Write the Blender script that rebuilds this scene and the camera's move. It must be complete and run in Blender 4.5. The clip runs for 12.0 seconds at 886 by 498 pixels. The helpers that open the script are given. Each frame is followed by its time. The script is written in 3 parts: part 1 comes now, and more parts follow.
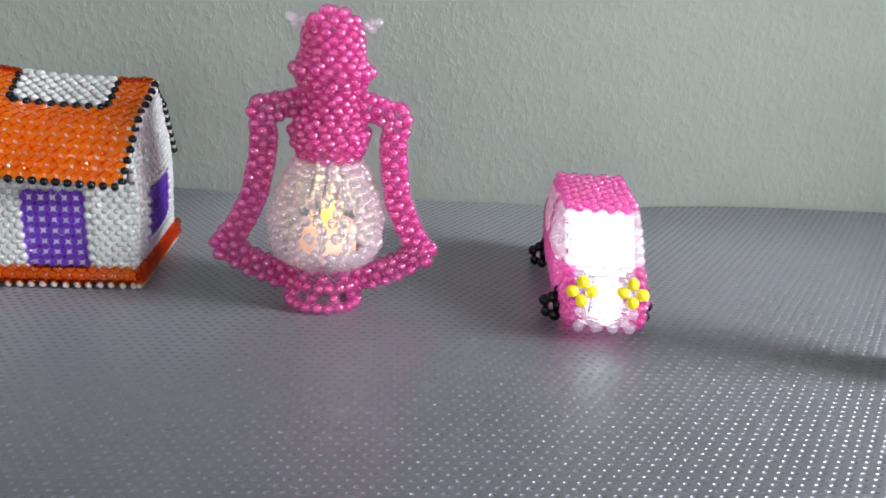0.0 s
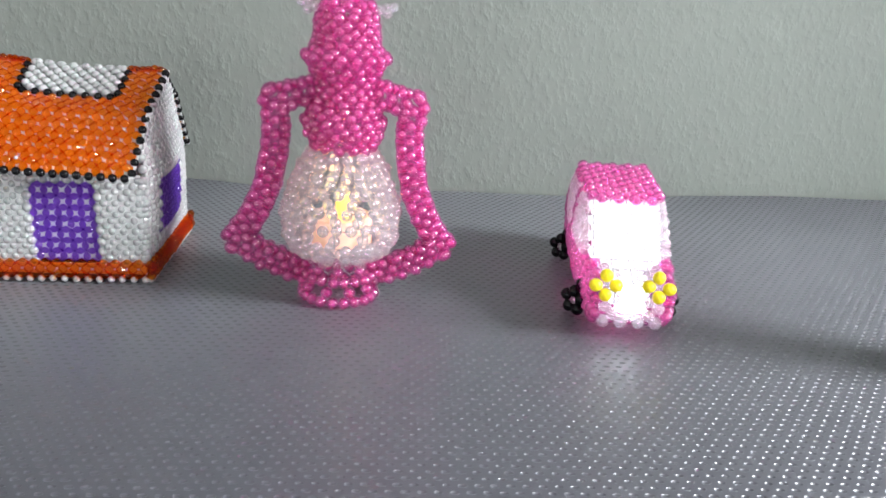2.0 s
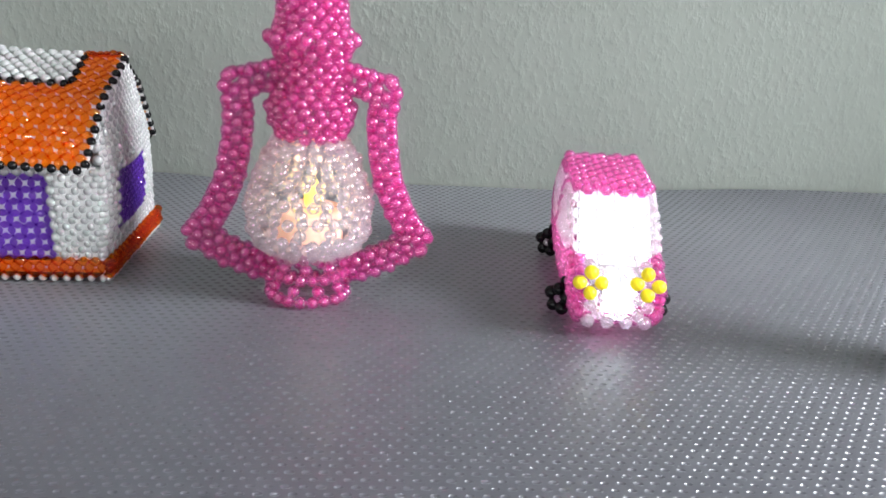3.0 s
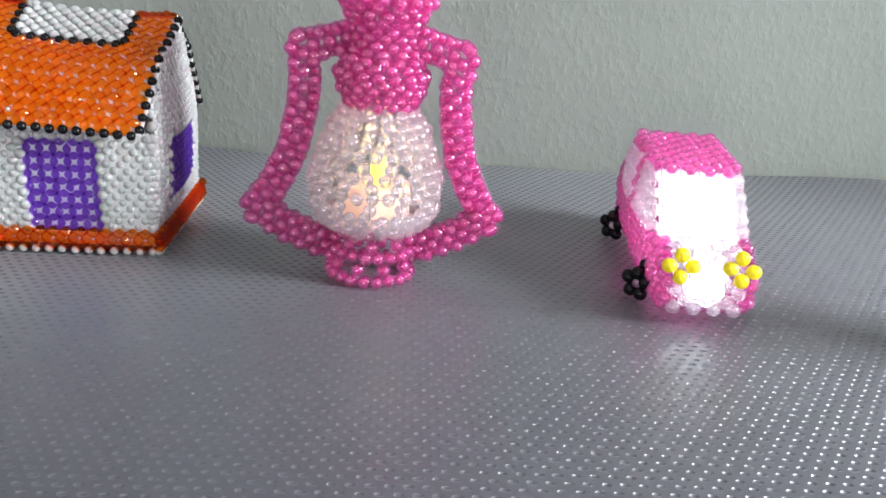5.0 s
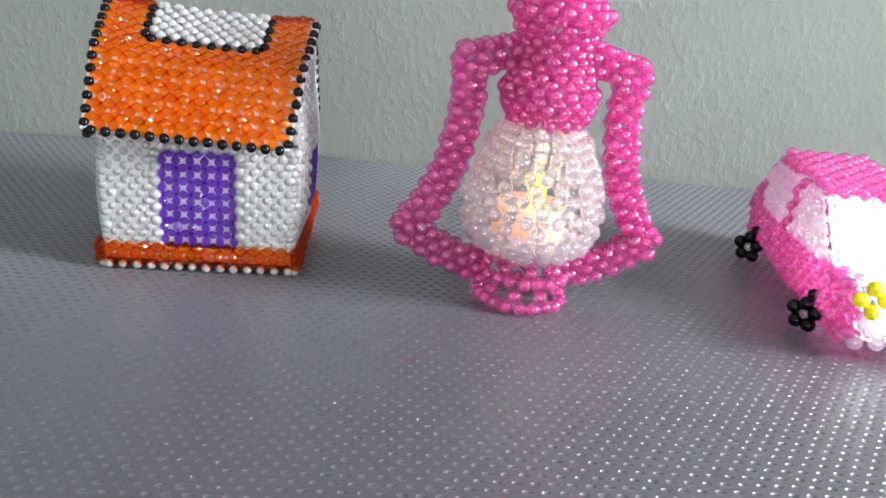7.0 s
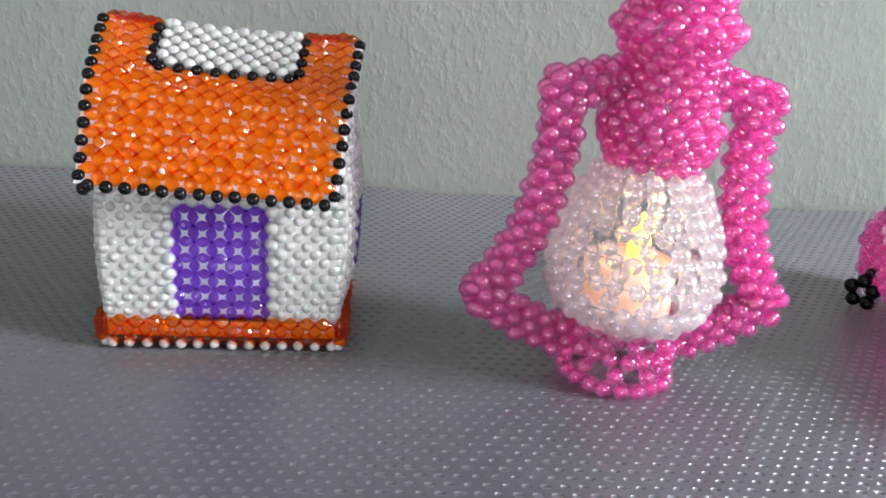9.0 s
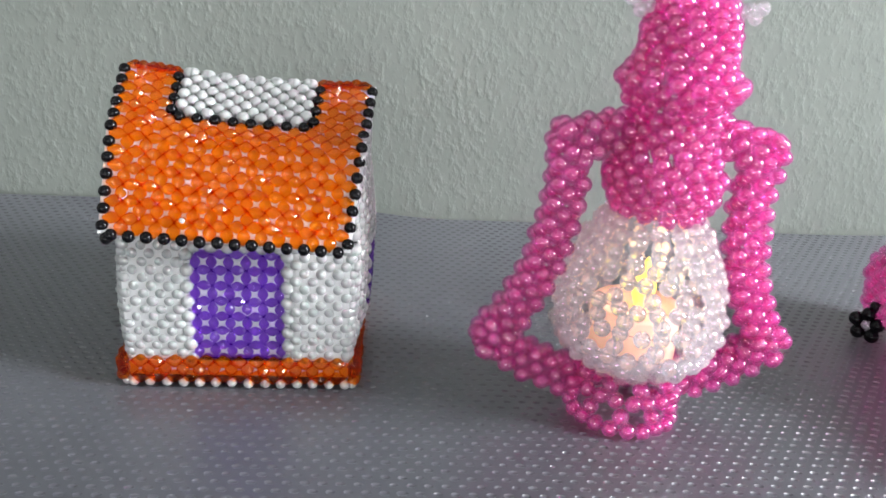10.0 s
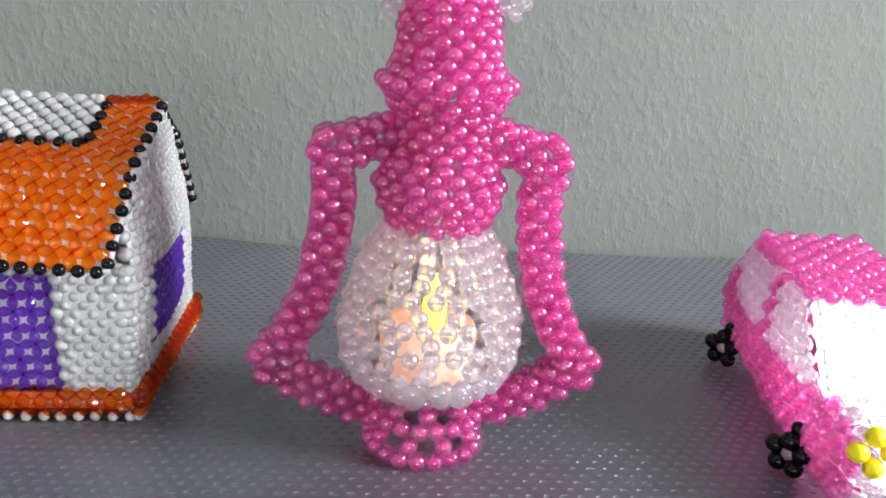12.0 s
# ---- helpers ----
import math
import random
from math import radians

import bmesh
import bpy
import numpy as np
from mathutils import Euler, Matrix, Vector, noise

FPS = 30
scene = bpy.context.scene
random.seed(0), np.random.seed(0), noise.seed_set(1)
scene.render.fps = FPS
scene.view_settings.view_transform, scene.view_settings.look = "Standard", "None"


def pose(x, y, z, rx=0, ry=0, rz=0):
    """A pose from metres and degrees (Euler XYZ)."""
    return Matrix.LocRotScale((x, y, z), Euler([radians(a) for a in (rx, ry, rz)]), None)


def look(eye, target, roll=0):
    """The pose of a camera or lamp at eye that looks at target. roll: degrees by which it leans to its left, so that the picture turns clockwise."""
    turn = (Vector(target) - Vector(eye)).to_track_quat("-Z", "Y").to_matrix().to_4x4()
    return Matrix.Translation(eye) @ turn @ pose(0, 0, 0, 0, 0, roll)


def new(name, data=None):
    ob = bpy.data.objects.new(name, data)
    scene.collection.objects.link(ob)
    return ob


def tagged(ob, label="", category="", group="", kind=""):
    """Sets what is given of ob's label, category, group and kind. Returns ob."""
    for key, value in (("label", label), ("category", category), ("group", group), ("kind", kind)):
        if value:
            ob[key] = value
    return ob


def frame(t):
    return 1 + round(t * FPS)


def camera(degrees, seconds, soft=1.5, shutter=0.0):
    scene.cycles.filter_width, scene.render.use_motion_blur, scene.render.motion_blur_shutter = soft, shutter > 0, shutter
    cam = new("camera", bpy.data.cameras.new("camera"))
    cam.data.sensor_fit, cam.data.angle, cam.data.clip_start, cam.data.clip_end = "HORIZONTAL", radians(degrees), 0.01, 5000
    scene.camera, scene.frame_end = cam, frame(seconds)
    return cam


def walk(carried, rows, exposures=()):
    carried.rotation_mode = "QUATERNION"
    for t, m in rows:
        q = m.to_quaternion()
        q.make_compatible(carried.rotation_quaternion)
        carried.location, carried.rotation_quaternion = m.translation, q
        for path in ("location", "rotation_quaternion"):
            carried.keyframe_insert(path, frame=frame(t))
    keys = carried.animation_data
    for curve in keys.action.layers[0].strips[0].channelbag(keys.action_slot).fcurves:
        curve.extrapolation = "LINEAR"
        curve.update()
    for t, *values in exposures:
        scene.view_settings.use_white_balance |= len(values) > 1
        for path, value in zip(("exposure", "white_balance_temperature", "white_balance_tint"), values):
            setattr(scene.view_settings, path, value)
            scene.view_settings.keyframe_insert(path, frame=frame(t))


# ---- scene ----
# ---- camera ----
cam = camera(56.2, 12.0, soft=1.6)
PATH = [
    (0, (0.00435, 0.00611, 0.18847), (0.1441, 1.8934, -0.4586), 3.19),
    (0.5, (-0.00263, 0.01004, 0.18559), (0.1306, 1.8985, -0.4595), 3.46),
    (1, (-0.00206, 0.01220, 0.18797), (0.1290, 1.8947, -0.4748), 3.23),
    (1.5, (0.00874, 0.01628, 0.18684), (0.1008, 1.8985, -0.4832), 2.76),
    (2, (0.00602, 0.02056, 0.18509), (0.0994, 1.9018, -0.4874), 2.57),
    (2.5, (0.01614, 0.03344, 0.18255), (0.1094, 1.9154, -0.4879), 2.47),
    (2.7, (0.02113, 0.03851, 0.17954), (0.1098, 1.9202, -0.4923), 2.35),
    (4.3, (0.01437, 0.07272, 0.15886), (0.1022, 1.9465, -0.5349), 2.47),
    (4.5, (0.00372, 0.07316, 0.15864), (0.0880, 1.9466, -0.5363), 2.71),
    (5, (-0.01390, 0.06822, 0.15958), (0.0805, 1.9397, -0.5396), 3.62),
    (5.5, (-0.03112, 0.06969, 0.16236), (0.0866, 1.9380, -0.5416), 4.22),
    (6, (-0.05357, 0.08101, 0.16131), (0.0731, 1.9446, -0.5534), 4.81),
    (6.5, (-0.07222, 0.08215, 0.15993), (0.0554, 1.9476, -0.5499), 5.18),
    (7, (-0.09132, 0.09648, 0.16035), (0.0294, 1.9606, -0.5541), 4.82),
    (7.5, (-0.10054, 0.11681, 0.15918), (0.0439, 1.9845, -0.5414), 4.36),
    (7.7, (-0.10886, 0.12043, 0.15766), (0.0611, 1.9889, -0.5351), 4.75),
    (9.3, (-0.12520, 0.18286, 0.16240), (0.0215, 2.0278, -0.5957), 3.99),
    (9.5, (-0.12690, 0.18444, 0.16827), (0.0218, 2.0236, -0.6034), 4.18),
    (10, (-0.12305, 0.17249, 0.17935), (-0.0057, 2.0284, -0.5567), 3.63),
    (10.5, (-0.10913, 0.16603, 0.18399), (-0.0297, 2.0419, -0.5052), 2.90),
    (11, (-0.08667, 0.17977, 0.17782), (0.0096, 2.0609, -0.4945), 2.57),
    (11.5, (-0.05726, 0.18817, 0.17407), (0.0643, 2.0707, -0.4903), 2.50),
    (12, (-0.03798, 0.18448, 0.16740), (0.0497, 2.0778, -0.4711), 2.43),
]
walk(cam, [(t, look(eye, target, roll)) for t, eye, target, roll in PATH],
     [(0, -0.21), (2.7, -0.14), (4.5, -0.12), (5.5, -0.09), (6.5, 0.0), (7.7, 0.05), (9.3, 0.05), (10.5, 0.0), (11, -0.08), (12, -0.14)])

# ---- light ----
world = bpy.data.worlds.new("sky")
scene.world = world
world.use_nodes = True
wn = world.node_tree
sky = wn.nodes.new("ShaderNodeTexSky")
sky.sky_type, sky.sun_disc = "NISHITA", False
sky.sun_elevation, sky.sun_rotation = radians(22), radians(114)
wn.nodes["Background"].inputs["Strength"].default_value = 0.1
wn.links.new(sky.outputs["Color"], wn.nodes["Background"].inputs["Color"])
scene.view_settings.exposure = 0.0


def area_lamp(name, eye, target, w, h, watts, colour):
    lamp = bpy.data.lights.new(name, "AREA")
    lamp.shape, lamp.size, lamp.size_y, lamp.energy, lamp.color = "RECTANGLE", w, h, watts, colour
    ob = new(name, lamp)
    ob.matrix_world = look(eye, target)
    return ob


def point_lamp(name, place, watts, radius, colour):
    lamp = bpy.data.lights.new(name, "POINT")
    lamp.energy, lamp.shadow_soft_size, lamp.color = watts, radius, colour
    ob = new(name, lamp)
    ob.location = place
    return ob


# daylight that comes in at the window of the right-hand wall
area_lamp("window_daylight", (1.08, 0.135, 0.57), (0.0, 0.135, 0.47), 0.42, 0.48, 62.0, (0.93, 0.96, 1.0))
# added fill lamp from the south; no window is known there
area_lamp("south_fill_lamp", (-0.30, -1.19, 0.19), (-0.30, 0.0, 0.18), 1.10, 0.40, 8.4, (0.95, 0.98, 1.0))

# ---- materials ----


def material(name, rgb, rough=0.4, spread=0.0, translucent=0.0, clear=0.0, emit=None, specular=0.5, glass=0.0, gloss=0.0, body=None, tint=None, sss=0.0, film=0.0, hues=0.06):
    """A bead or plain surface. spread: how far pieces differ in tone; translucent, clear: shares of light let through."""
    m = bpy.data.materials.new(name)
    m.use_nodes = True
    nt = m.node_tree
    p = nt.nodes["Principled BSDF"]
    p.inputs["Base Color"].default_value = (*rgb, 1)
    p.inputs["Roughness"].default_value = rough
    p.inputs["Specular IOR Level"].default_value = specular
    p.inputs["Transmission Weight"].default_value = glass
    p.inputs["IOR"].default_value = 1.49
    p.inputs["Thin Film Thickness"].default_value = film
    p.inputs["Thin Film IOR"].default_value = 1.9
    if sss:
        p.inputs["Subsurface Weight"].default_value = 1.0
        p.inputs["Subsurface Radius"].default_value = (1.0, 0.8, 0.9)
        p.inputs["Subsurface Scale"].default_value = sss
    if emit:
        p.inputs["Emission Color"].default_value = (*emit[:3], 1)
        p.inputs["Emission Strength"].default_value = emit[3]
    colour = None
    if spread:
        info, hsv = nt.nodes.new("ShaderNodeObjectInfo"), nt.nodes.new("ShaderNodeHueSaturation")
        tone = nt.nodes.new("ShaderNodeMapRange")
        tone.inputs["To Min"].default_value, tone.inputs["To Max"].default_value = 1 - spread, 1 + spread
        nt.links.new(info.outputs["Random"], tone.inputs["Value"])
        nt.links.new(tone.outputs["Result"], hsv.inputs["Value"])
        hue = nt.nodes.new("ShaderNodeMapRange")
        hue.inputs["To Min"].default_value, hue.inputs["To Max"].default_value = 0.5 + hues * spread, 0.5 - hues * spread
        nt.links.new(info.outputs["Random"], hue.inputs["Value"])
        nt.links.new(hue.outputs["Result"], hsv.inputs["Hue"])
        hsv.inputs["Color"].default_value = (*rgb, 1)
        colour = hsv.outputs["Color"]
        nt.links.new(colour, p.inputs["Base Color"])
    last = p.outputs["BSDF"]
    for share, kind, pale in ((translucent, "ShaderNodeBsdfTranslucent", body or rgb), (clear, "ShaderNodeBsdfTransparent", tint or body or rgb)):
        if share:
            b, mix = nt.nodes.new(kind), nt.nodes.new("ShaderNodeMixShader")
            b.inputs["Color"].default_value = (*pale, 1)
            mix.inputs[0].default_value = share
            nt.links.new(last, mix.inputs[1])
            nt.links.new(b.outputs["BSDF"], mix.inputs[2])
            last = mix.outputs["Shader"]
    if gloss:
        shine, mix = nt.nodes.new("ShaderNodeBsdfGlossy"), nt.nodes.new("ShaderNodeMixShader")
        shine.inputs["Roughness"].default_value = 0.05
        mix.inputs[0].default_value = gloss
        nt.links.new(last, mix.inputs[1])
        nt.links.new(shine.outputs["BSDF"], mix.inputs[2])
        last = mix.outputs["Shader"]
    nt.links.new(last, nt.nodes["Material Output"].inputs["Surface"])
    return m


def textured(name, dark, light, scale, rough, bump, bump_scale, stretch=(1, 1, 1), distance=0.002, specular=0.5, sparse=False, ior=1.5, sheen=0.0):
    """A large surface: tone from two scales of noise, relief from a finer one."""
    m = bpy.data.materials.new(name)
    m.use_nodes = True
    nt = m.node_tree
    p = nt.nodes["Principled BSDF"]
    co, mp = nt.nodes.new("ShaderNodeTexCoord"), nt.nodes.new("ShaderNodeMapping")
    mp.inputs["Scale"].default_value = stretch
    nt.links.new(co.outputs["Object"], mp.inputs["Vector"])
    big, fine, relief = (nt.nodes.new("ShaderNodeTexNoise") for _ in range(3))
    for n, sc, detail in ((big, scale, 3), (fine, scale * 22, 5), (relief, bump_scale, 3)):
        n.inputs["Scale"].default_value, n.inputs["Detail"].default_value = sc, detail
        nt.links.new(mp.outputs["Vector"], n.inputs["Vector"])
    mix = nt.nodes.new("ShaderNodeMath")
    mix.operation = "MULTIPLY_ADD"
    mix.inputs[1].default_value = 0.35
    nt.links.new(fine.outputs["Fac"], mix.inputs[0])
    half = nt.nodes.new("ShaderNodeMath")
    half.operation = "MULTIPLY"
    half.inputs[1].default_value = 0.65
    nt.links.new(big.outputs["Fac"], half.inputs[0])
    nt.links.new(half.outputs[0], mix.inputs[2])
    ramp = nt.nodes.new("ShaderNodeValToRGB")
    ramp.color_ramp.elements[0].position, ramp.color_ramp.elements[1].position = 0.3, 0.7
    ramp.color_ramp.elements[0].color, ramp.color_ramp.elements[1].color = (*dark, 1), (*light, 1)
    nt.links.new(mix.outputs[0], ramp.inputs["Fac"])
    nt.links.new(ramp.outputs["Color"], p.inputs["Base Color"])
    b = nt.nodes.new("ShaderNodeBump")
    b.inputs["Strength"].default_value, b.inputs["Distance"].default_value = bump, distance
    height = relief.outputs["Fac"]
    if sparse:
        cut, wide = nt.nodes.new("ShaderNodeMapRange"), nt.nodes.new("ShaderNodeMath")
        cut.interpolation_type = "SMOOTHSTEP"
        cut.inputs["From Min"].default_value, cut.inputs["From Max"].default_value = 0.40, 0.85
        nt.links.new(height, cut.inputs["Value"])
        wide.operation = "MULTIPLY_ADD"
        wide.inputs[1].default_value = 0.45
        nt.links.new(height, wide.inputs[0])
        nt.links.new(cut.outputs["Result"], wide.inputs[2])
        height = wide.outputs[0]
    nt.links.new(height, b.inputs["Height"])
    nt.links.new(b.outputs["Normal"], p.inputs["Normal"])
    p.inputs["Roughness"].default_value = rough
    p.inputs["Specular IOR Level"].default_value = specular
    p.inputs["IOR"].default_value = ior
    p.inputs["Sheen Weight"].default_value = sheen
    p.inputs["Sheen Roughness"].default_value = 0.30
    p.inputs["Sheen Tint"].default_value = (0.90, 0.97, 1.0, 1)
    return m


PINK = material("pink_bead", (0.999, 0.64, 0.88), 0.02, spread=0.05, translucent=0.46, clear=0.62, glass=0.97, gloss=0.11, body=(0.999, 0.28, 0.75), tint=(0.999, 0.66, 0.90))
PINK_CORE = material("pink_bead_core", (0.999, 0.13, 0.57), 0.3, spread=0.05, clear=0.66, sss=0.003, tint=(0.999, 0.42, 0.77))
CLEAR = material("clear_bead", (0.98, 0.975, 0.999), 0.02, spread=0.01, translucent=0.32, clear=0.28, glass=1.0, gloss=0.12, body=(0.975, 0.96, 0.995), film=420.0)
PEARL = material("white_pearl", (0.39, 0.40, 0.40), 0.22, spread=0.03, sss=0.004, gloss=0.10, specular=0.3)
BLACK = material("black_bead", (0.003, 0.003, 0.004), 0.07, specular=0.2)
ORANGE = material("orange_bead", (0.99, 0.43, 0.010), 0.08, spread=0.30, translucent=0.40, clear=0.70, glass=1.0, gloss=0.02, body=(0.98, 0.18, 0.002), tint=(0.92, 0.43, 0.02), hues=0.11)
PURPLE = material("purple_bead", (0.46, 0.20, 0.88), 0.12, spread=0.14, translucent=0.44, clear=0.48, glass=1.0, gloss=0.03, body=(0.26, 0.075, 0.68), tint=(0.50, 0.22, 0.86))
YELLOW = material("yellow_bead", (0.88, 0.72, 0.010), 0.35, spread=0.03)
THREAD = material("nylon_thread", (0.8, 0.8, 0.8), 0.3, clear=0.85)
PINK_THREAD = material("nylon_thread_among_pink", (0.9, 0.4, 0.6), 0.3, clear=0.85)
LOOSE_THREAD = material("white_nylon_thread", (0.85, 0.85, 0.83), 0.3)
LINING = material("white_lining", (0.76, 0.76, 0.765), 0.5, translucent=0.4)
# white body's peach tint and weak emission stand in for light shining through
WAX = material("glow_tinted_plastic", (0.9, 0.62, 0.50), 0.4, emit=(1.0, 0.45, 0.24, 0.45))
FLAME = material("glowing_flame", (1.0, 0.8, 0.2), 0.4, emit=(1.0, 0.72, 0.06, 2.2))
LED = material("lit_led", (1, 1, 1), 0.4, emit=(0.96, 1.0, 0.97, 1.9))
LED_SOFT = material("lit_lamp_front", (1, 1, 1), 0.4, emit=(0.93, 0.98, 1.0, 9.0))
PLASTER = textured("painted_rough_plaster", (0.180, 0.198, 0.180), (0.210, 0.229, 0.208), 3.0, 0.75, 0.30, 190.0, (1.2, 1, 0.85), 0.0012, 0.3, True)
VINYL = textured("grey_vinyl_mat", (0.040, 0.040, 0.052), (0.052, 0.052, 0.066), 6.0, 0.41, 0.06, 1200.0, (1, 1, 1), 0.0003, 1.0, ior=1.6, sheen=0.8)
PLAIN_WALL = textured("plain_wall_paint", (0.80, 0.80, 0.79), (0.85, 0.85, 0.84), 2.0, 0.8, 0.2, 90.0)
WOOD = textured("dark_wood", (0.12, 0.07, 0.04), (0.2, 0.12, 0.07), 5.0, 0.5, 0.2, 120.0, (0.2, 1, 1))

# ---- mesh helpers ----


def part(name, bm, mat, parent=None, label=""):
    """A bmesh as one mesh object, under a thing or under a part."""
    me = bpy.data.meshes.new(name)
    bm.to_mesh(me)
    bm.free()
    me.materials.append(mat)
    ob = new(name, me)
    ob.parent = parent
    if label:
        ob["label"] = label
    return ob


def box(bm, x0, x1, y0, y1, z0, z1):
    m = Matrix.Translation(((x0 + x1) / 2, (y0 + y1) / 2, (z0 + z1) / 2)) @ Matrix.Diagonal((x1 - x0, y1 - y0, z1 - z0, 1))
    bmesh.ops.create_cube(bm, size=1, matrix=m)
    return bm


def lathe(profile, seg, mat, name, smooth=True, closed=False, core=None):
    """A mesh turned about z from (radius, height) pairs. core: a profile and material of a body inside it."""
    verts, faces, slots = [], [], []
    for slot, (pairs, shut) in enumerate([(profile, closed)] + ([(core[0], False)] if core else [])):
        base = len(verts)
        for r, z in pairs:
            verts += [(r * math.cos(2 * math.pi * i / seg), r * math.sin(2 * math.pi * i / seg), z) for i in range(seg)]
        for k in range(len(pairs) - (0 if shut else 1)):
            l = (k + 1) % len(pairs)
            for i in range(seg):
                j = (i + 1) % seg
                faces.append((base + k * seg + i, base + k * seg + j, base + l * seg + j, base + l * seg + i))
                slots.append(slot)
    me = bpy.data.meshes.new(name)
    me.from_pydata(verts, [], faces)
    me.polygons.foreach_set("use_smooth", [smooth] * len(faces))
    me.polygons.foreach_set("material_index", slots)
    me.materials.append(mat)
    if core:
        me.materials.append(core[1])
    return me


def round_bead(mat, name, hole=0.2, core=None, share=0.7):
    """A round bead of diameter 1 with its thread hole along z; core: the coloured lining inside the glass."""
    a0 = math.acos(hole)
    pts = [(0.5 * math.cos(a), 0.48 * math.sin(a)) for a in [-a0 + 2 * a0 * k / 7 for k in range(8)]]
    if core:
        inner = [(0.5 * share * math.cos(a) + 0.01, 0.5 * share * math.sin(a)) for a in [-1.5 + 3.0 * k / 6 for k in range(7)]]
        return lathe(pts, 14, mat, name, core=(inner, core))
    pts = pts + [(min(hole, 0.075), pts[-1][1] - 0.04), (min(hole, 0.075), pts[0][1] + 0.04)]
    return lathe(pts, 14, mat, name, closed=True)


def cut_bead(mat, name, waist=0.446):
    """A faceted bead of diameter 1: two blunt cones base to base, the hole along z."""
    return lathe([(0.03, -0.53), (0.10, -0.55), (0.42 * waist, -0.41), (0.72 * waist, -0.25), (0.95 * waist, -0.08), (0.95 * waist, 0.08), (0.72 * waist, 0.25), (0.42 * waist, 0.41), (0.10, 0.55), (0.03, 0.53)], 9, mat, name, smooth=False)


M_PINK, M_CLEAR = round_bead(PINK, "pink_bead", 0.05, PINK_CORE, 0.50), round_bead(CLEAR, "clear_bead", 0.05)
M_PEARL, M_BLACK, M_YELLOW = round_bead(PEARL, "pearl"), round_bead(BLACK, "black_bead"), round_bead(YELLOW, "yellow_bead", 0.12)
M_ORANGE, M_PURPLE = cut_bead(ORANGE, "orange_bead", 0.435), cut_bead(PURPLE, "purple_bead", 0.375)
rng = random.Random(5)


def bead(mesh, parent, place, axis, d, wobble=0.025):
    """One bead of diameter d on its thread, which runs along axis."""
    ob = new("bead", mesh)
    ob.parent = parent
    v = Vector(axis).normalized()
    q = v.to_track_quat("Z", "Y").to_matrix().to_4x4() @ Matrix.Rotation(rng.uniform(0, 6.28), 4, "Z")
    tip = Matrix.Rotation(rng.gauss(0, 0.07), 4, "X")
    shift = Vector((rng.gauss(0, wobble), rng.gauss(0, wobble), rng.gauss(0, wobble))) * d
    ob.matrix_basis = Matrix.Translation(Vector(place) + shift) @ q @ tip @ Matrix.Diagonal((d, d, d * rng.uniform(0.96, 1.03), 1))
    return ob


def threads(name, spans, mat, parent, r=0.0002):
    """The nylon thread of a piece of weaving, as one mesh of short three-sided spans."""
    verts, faces = [], []
    for a, b in spans:
        a, b = Vector(a), Vector(b)
        v = (b - a).normalized()
        s = v.orthogonal().normalized()
        t = v.cross(s)
        n = len(verts)
        for e in (a, b):
            verts += [e + r * (math.cos(k * 2.094) * s + math.sin(k * 2.094) * t) for k in range(3)]
        faces += [(n + k, n + (k + 1) % 3, n + 3 + (k + 1) % 3, n + 3 + k) for k in range(3)]
    me = bpy.data.meshes.new(name)
    me.from_pydata([tuple(v) for v in verts], [], faces)
    me.materials.append(mat)
    ob = new(name, me)
    ob.parent = parent
    return ob


def weave(name, todo, thread, parent, label="", wobble=0.025):
    """A piece of weaving: its thread as the part's mesh, its beads as pieces. todo: mesh, place, axis, diameter."""
    spans = [(Vector(c) - Vector(a).normalized() * d * 0.62, Vector(c) + Vector(a).normalized() * d * 0.62) for _, c, a, d in todo]
    ob = threads(name, spans, thread, parent)
    if label:
        ob["label"] = label
    for mesh, c, a, d in todo:
        bead(mesh, ob, c, a, d, wobble)
    return ob


# ---- setting: walls, window, table, mat ----
def wall(name, x0, x1, y0, y1, z0, z1, mat, label):
    ob = part(name, box(bmesh.new(), x0, x1, y0, y1, z0, z1), mat)
    return tagged(ob, label, "wall", kind="structure")


X0, X1, Y0, THICK = -1.9, 0.83, -1.1, 0.27
wall("wall_north", X0, X1, 0.682, 0.80, -0.75, 1.75, PLASTER, "grey-green painted wall with rough plaster grain")
wall("wall_west", X0 - 0.12, X0, Y0, 0.80, -0.75, 1.75, PLAIN_WALL, "plain painted side wall of the room")
# south wall, its opening added only to let the fill lamp through
bm = bmesh.new()
for x0, x1, z0, z1 in ((X0 - 0.12, -0.90, -0.75, 1.75), (0.30, X1 + THICK, -0.75, 1.75), (-0.90, 0.30, -0.75, -0.04), (-0.90, 0.30, 0.44, 1.75)):
    box(bm, x0, x1, Y0 - 0.12, Y0, z0, z1)
tagged(part("wall_south", bm, PLAIN_WALL), "plain painted wall behind the table, opening added for fill light", "wall", kind="structure")
bm = bmesh.new()
WY0, WY1, WZ0, WZ1 = -0.16, 0.305, 0.22, 0.92
for y0, y1, z0, z1 in ((Y0, WY0, -0.75, 1.75), (WY1, 0.80, -0.75, 1.75), (WY0, WY1, -0.75, WZ0), (WY0, WY1, WZ1, 1.75)):
    box(bm, X1, X1 + THICK, y0, y1, z0, z1)
tagged(part("wall_east", bm, PLAIN_WALL), "plain painted wall with a window opening", "wall", kind="structure")
wall("ceiling", X0 - 0.12, X1 + THICK, Y0 - 0.12, 0.80, 1.75, 1.85, PLAIN_WALL, "plain white ceiling over the room")["category"] = "ceiling"
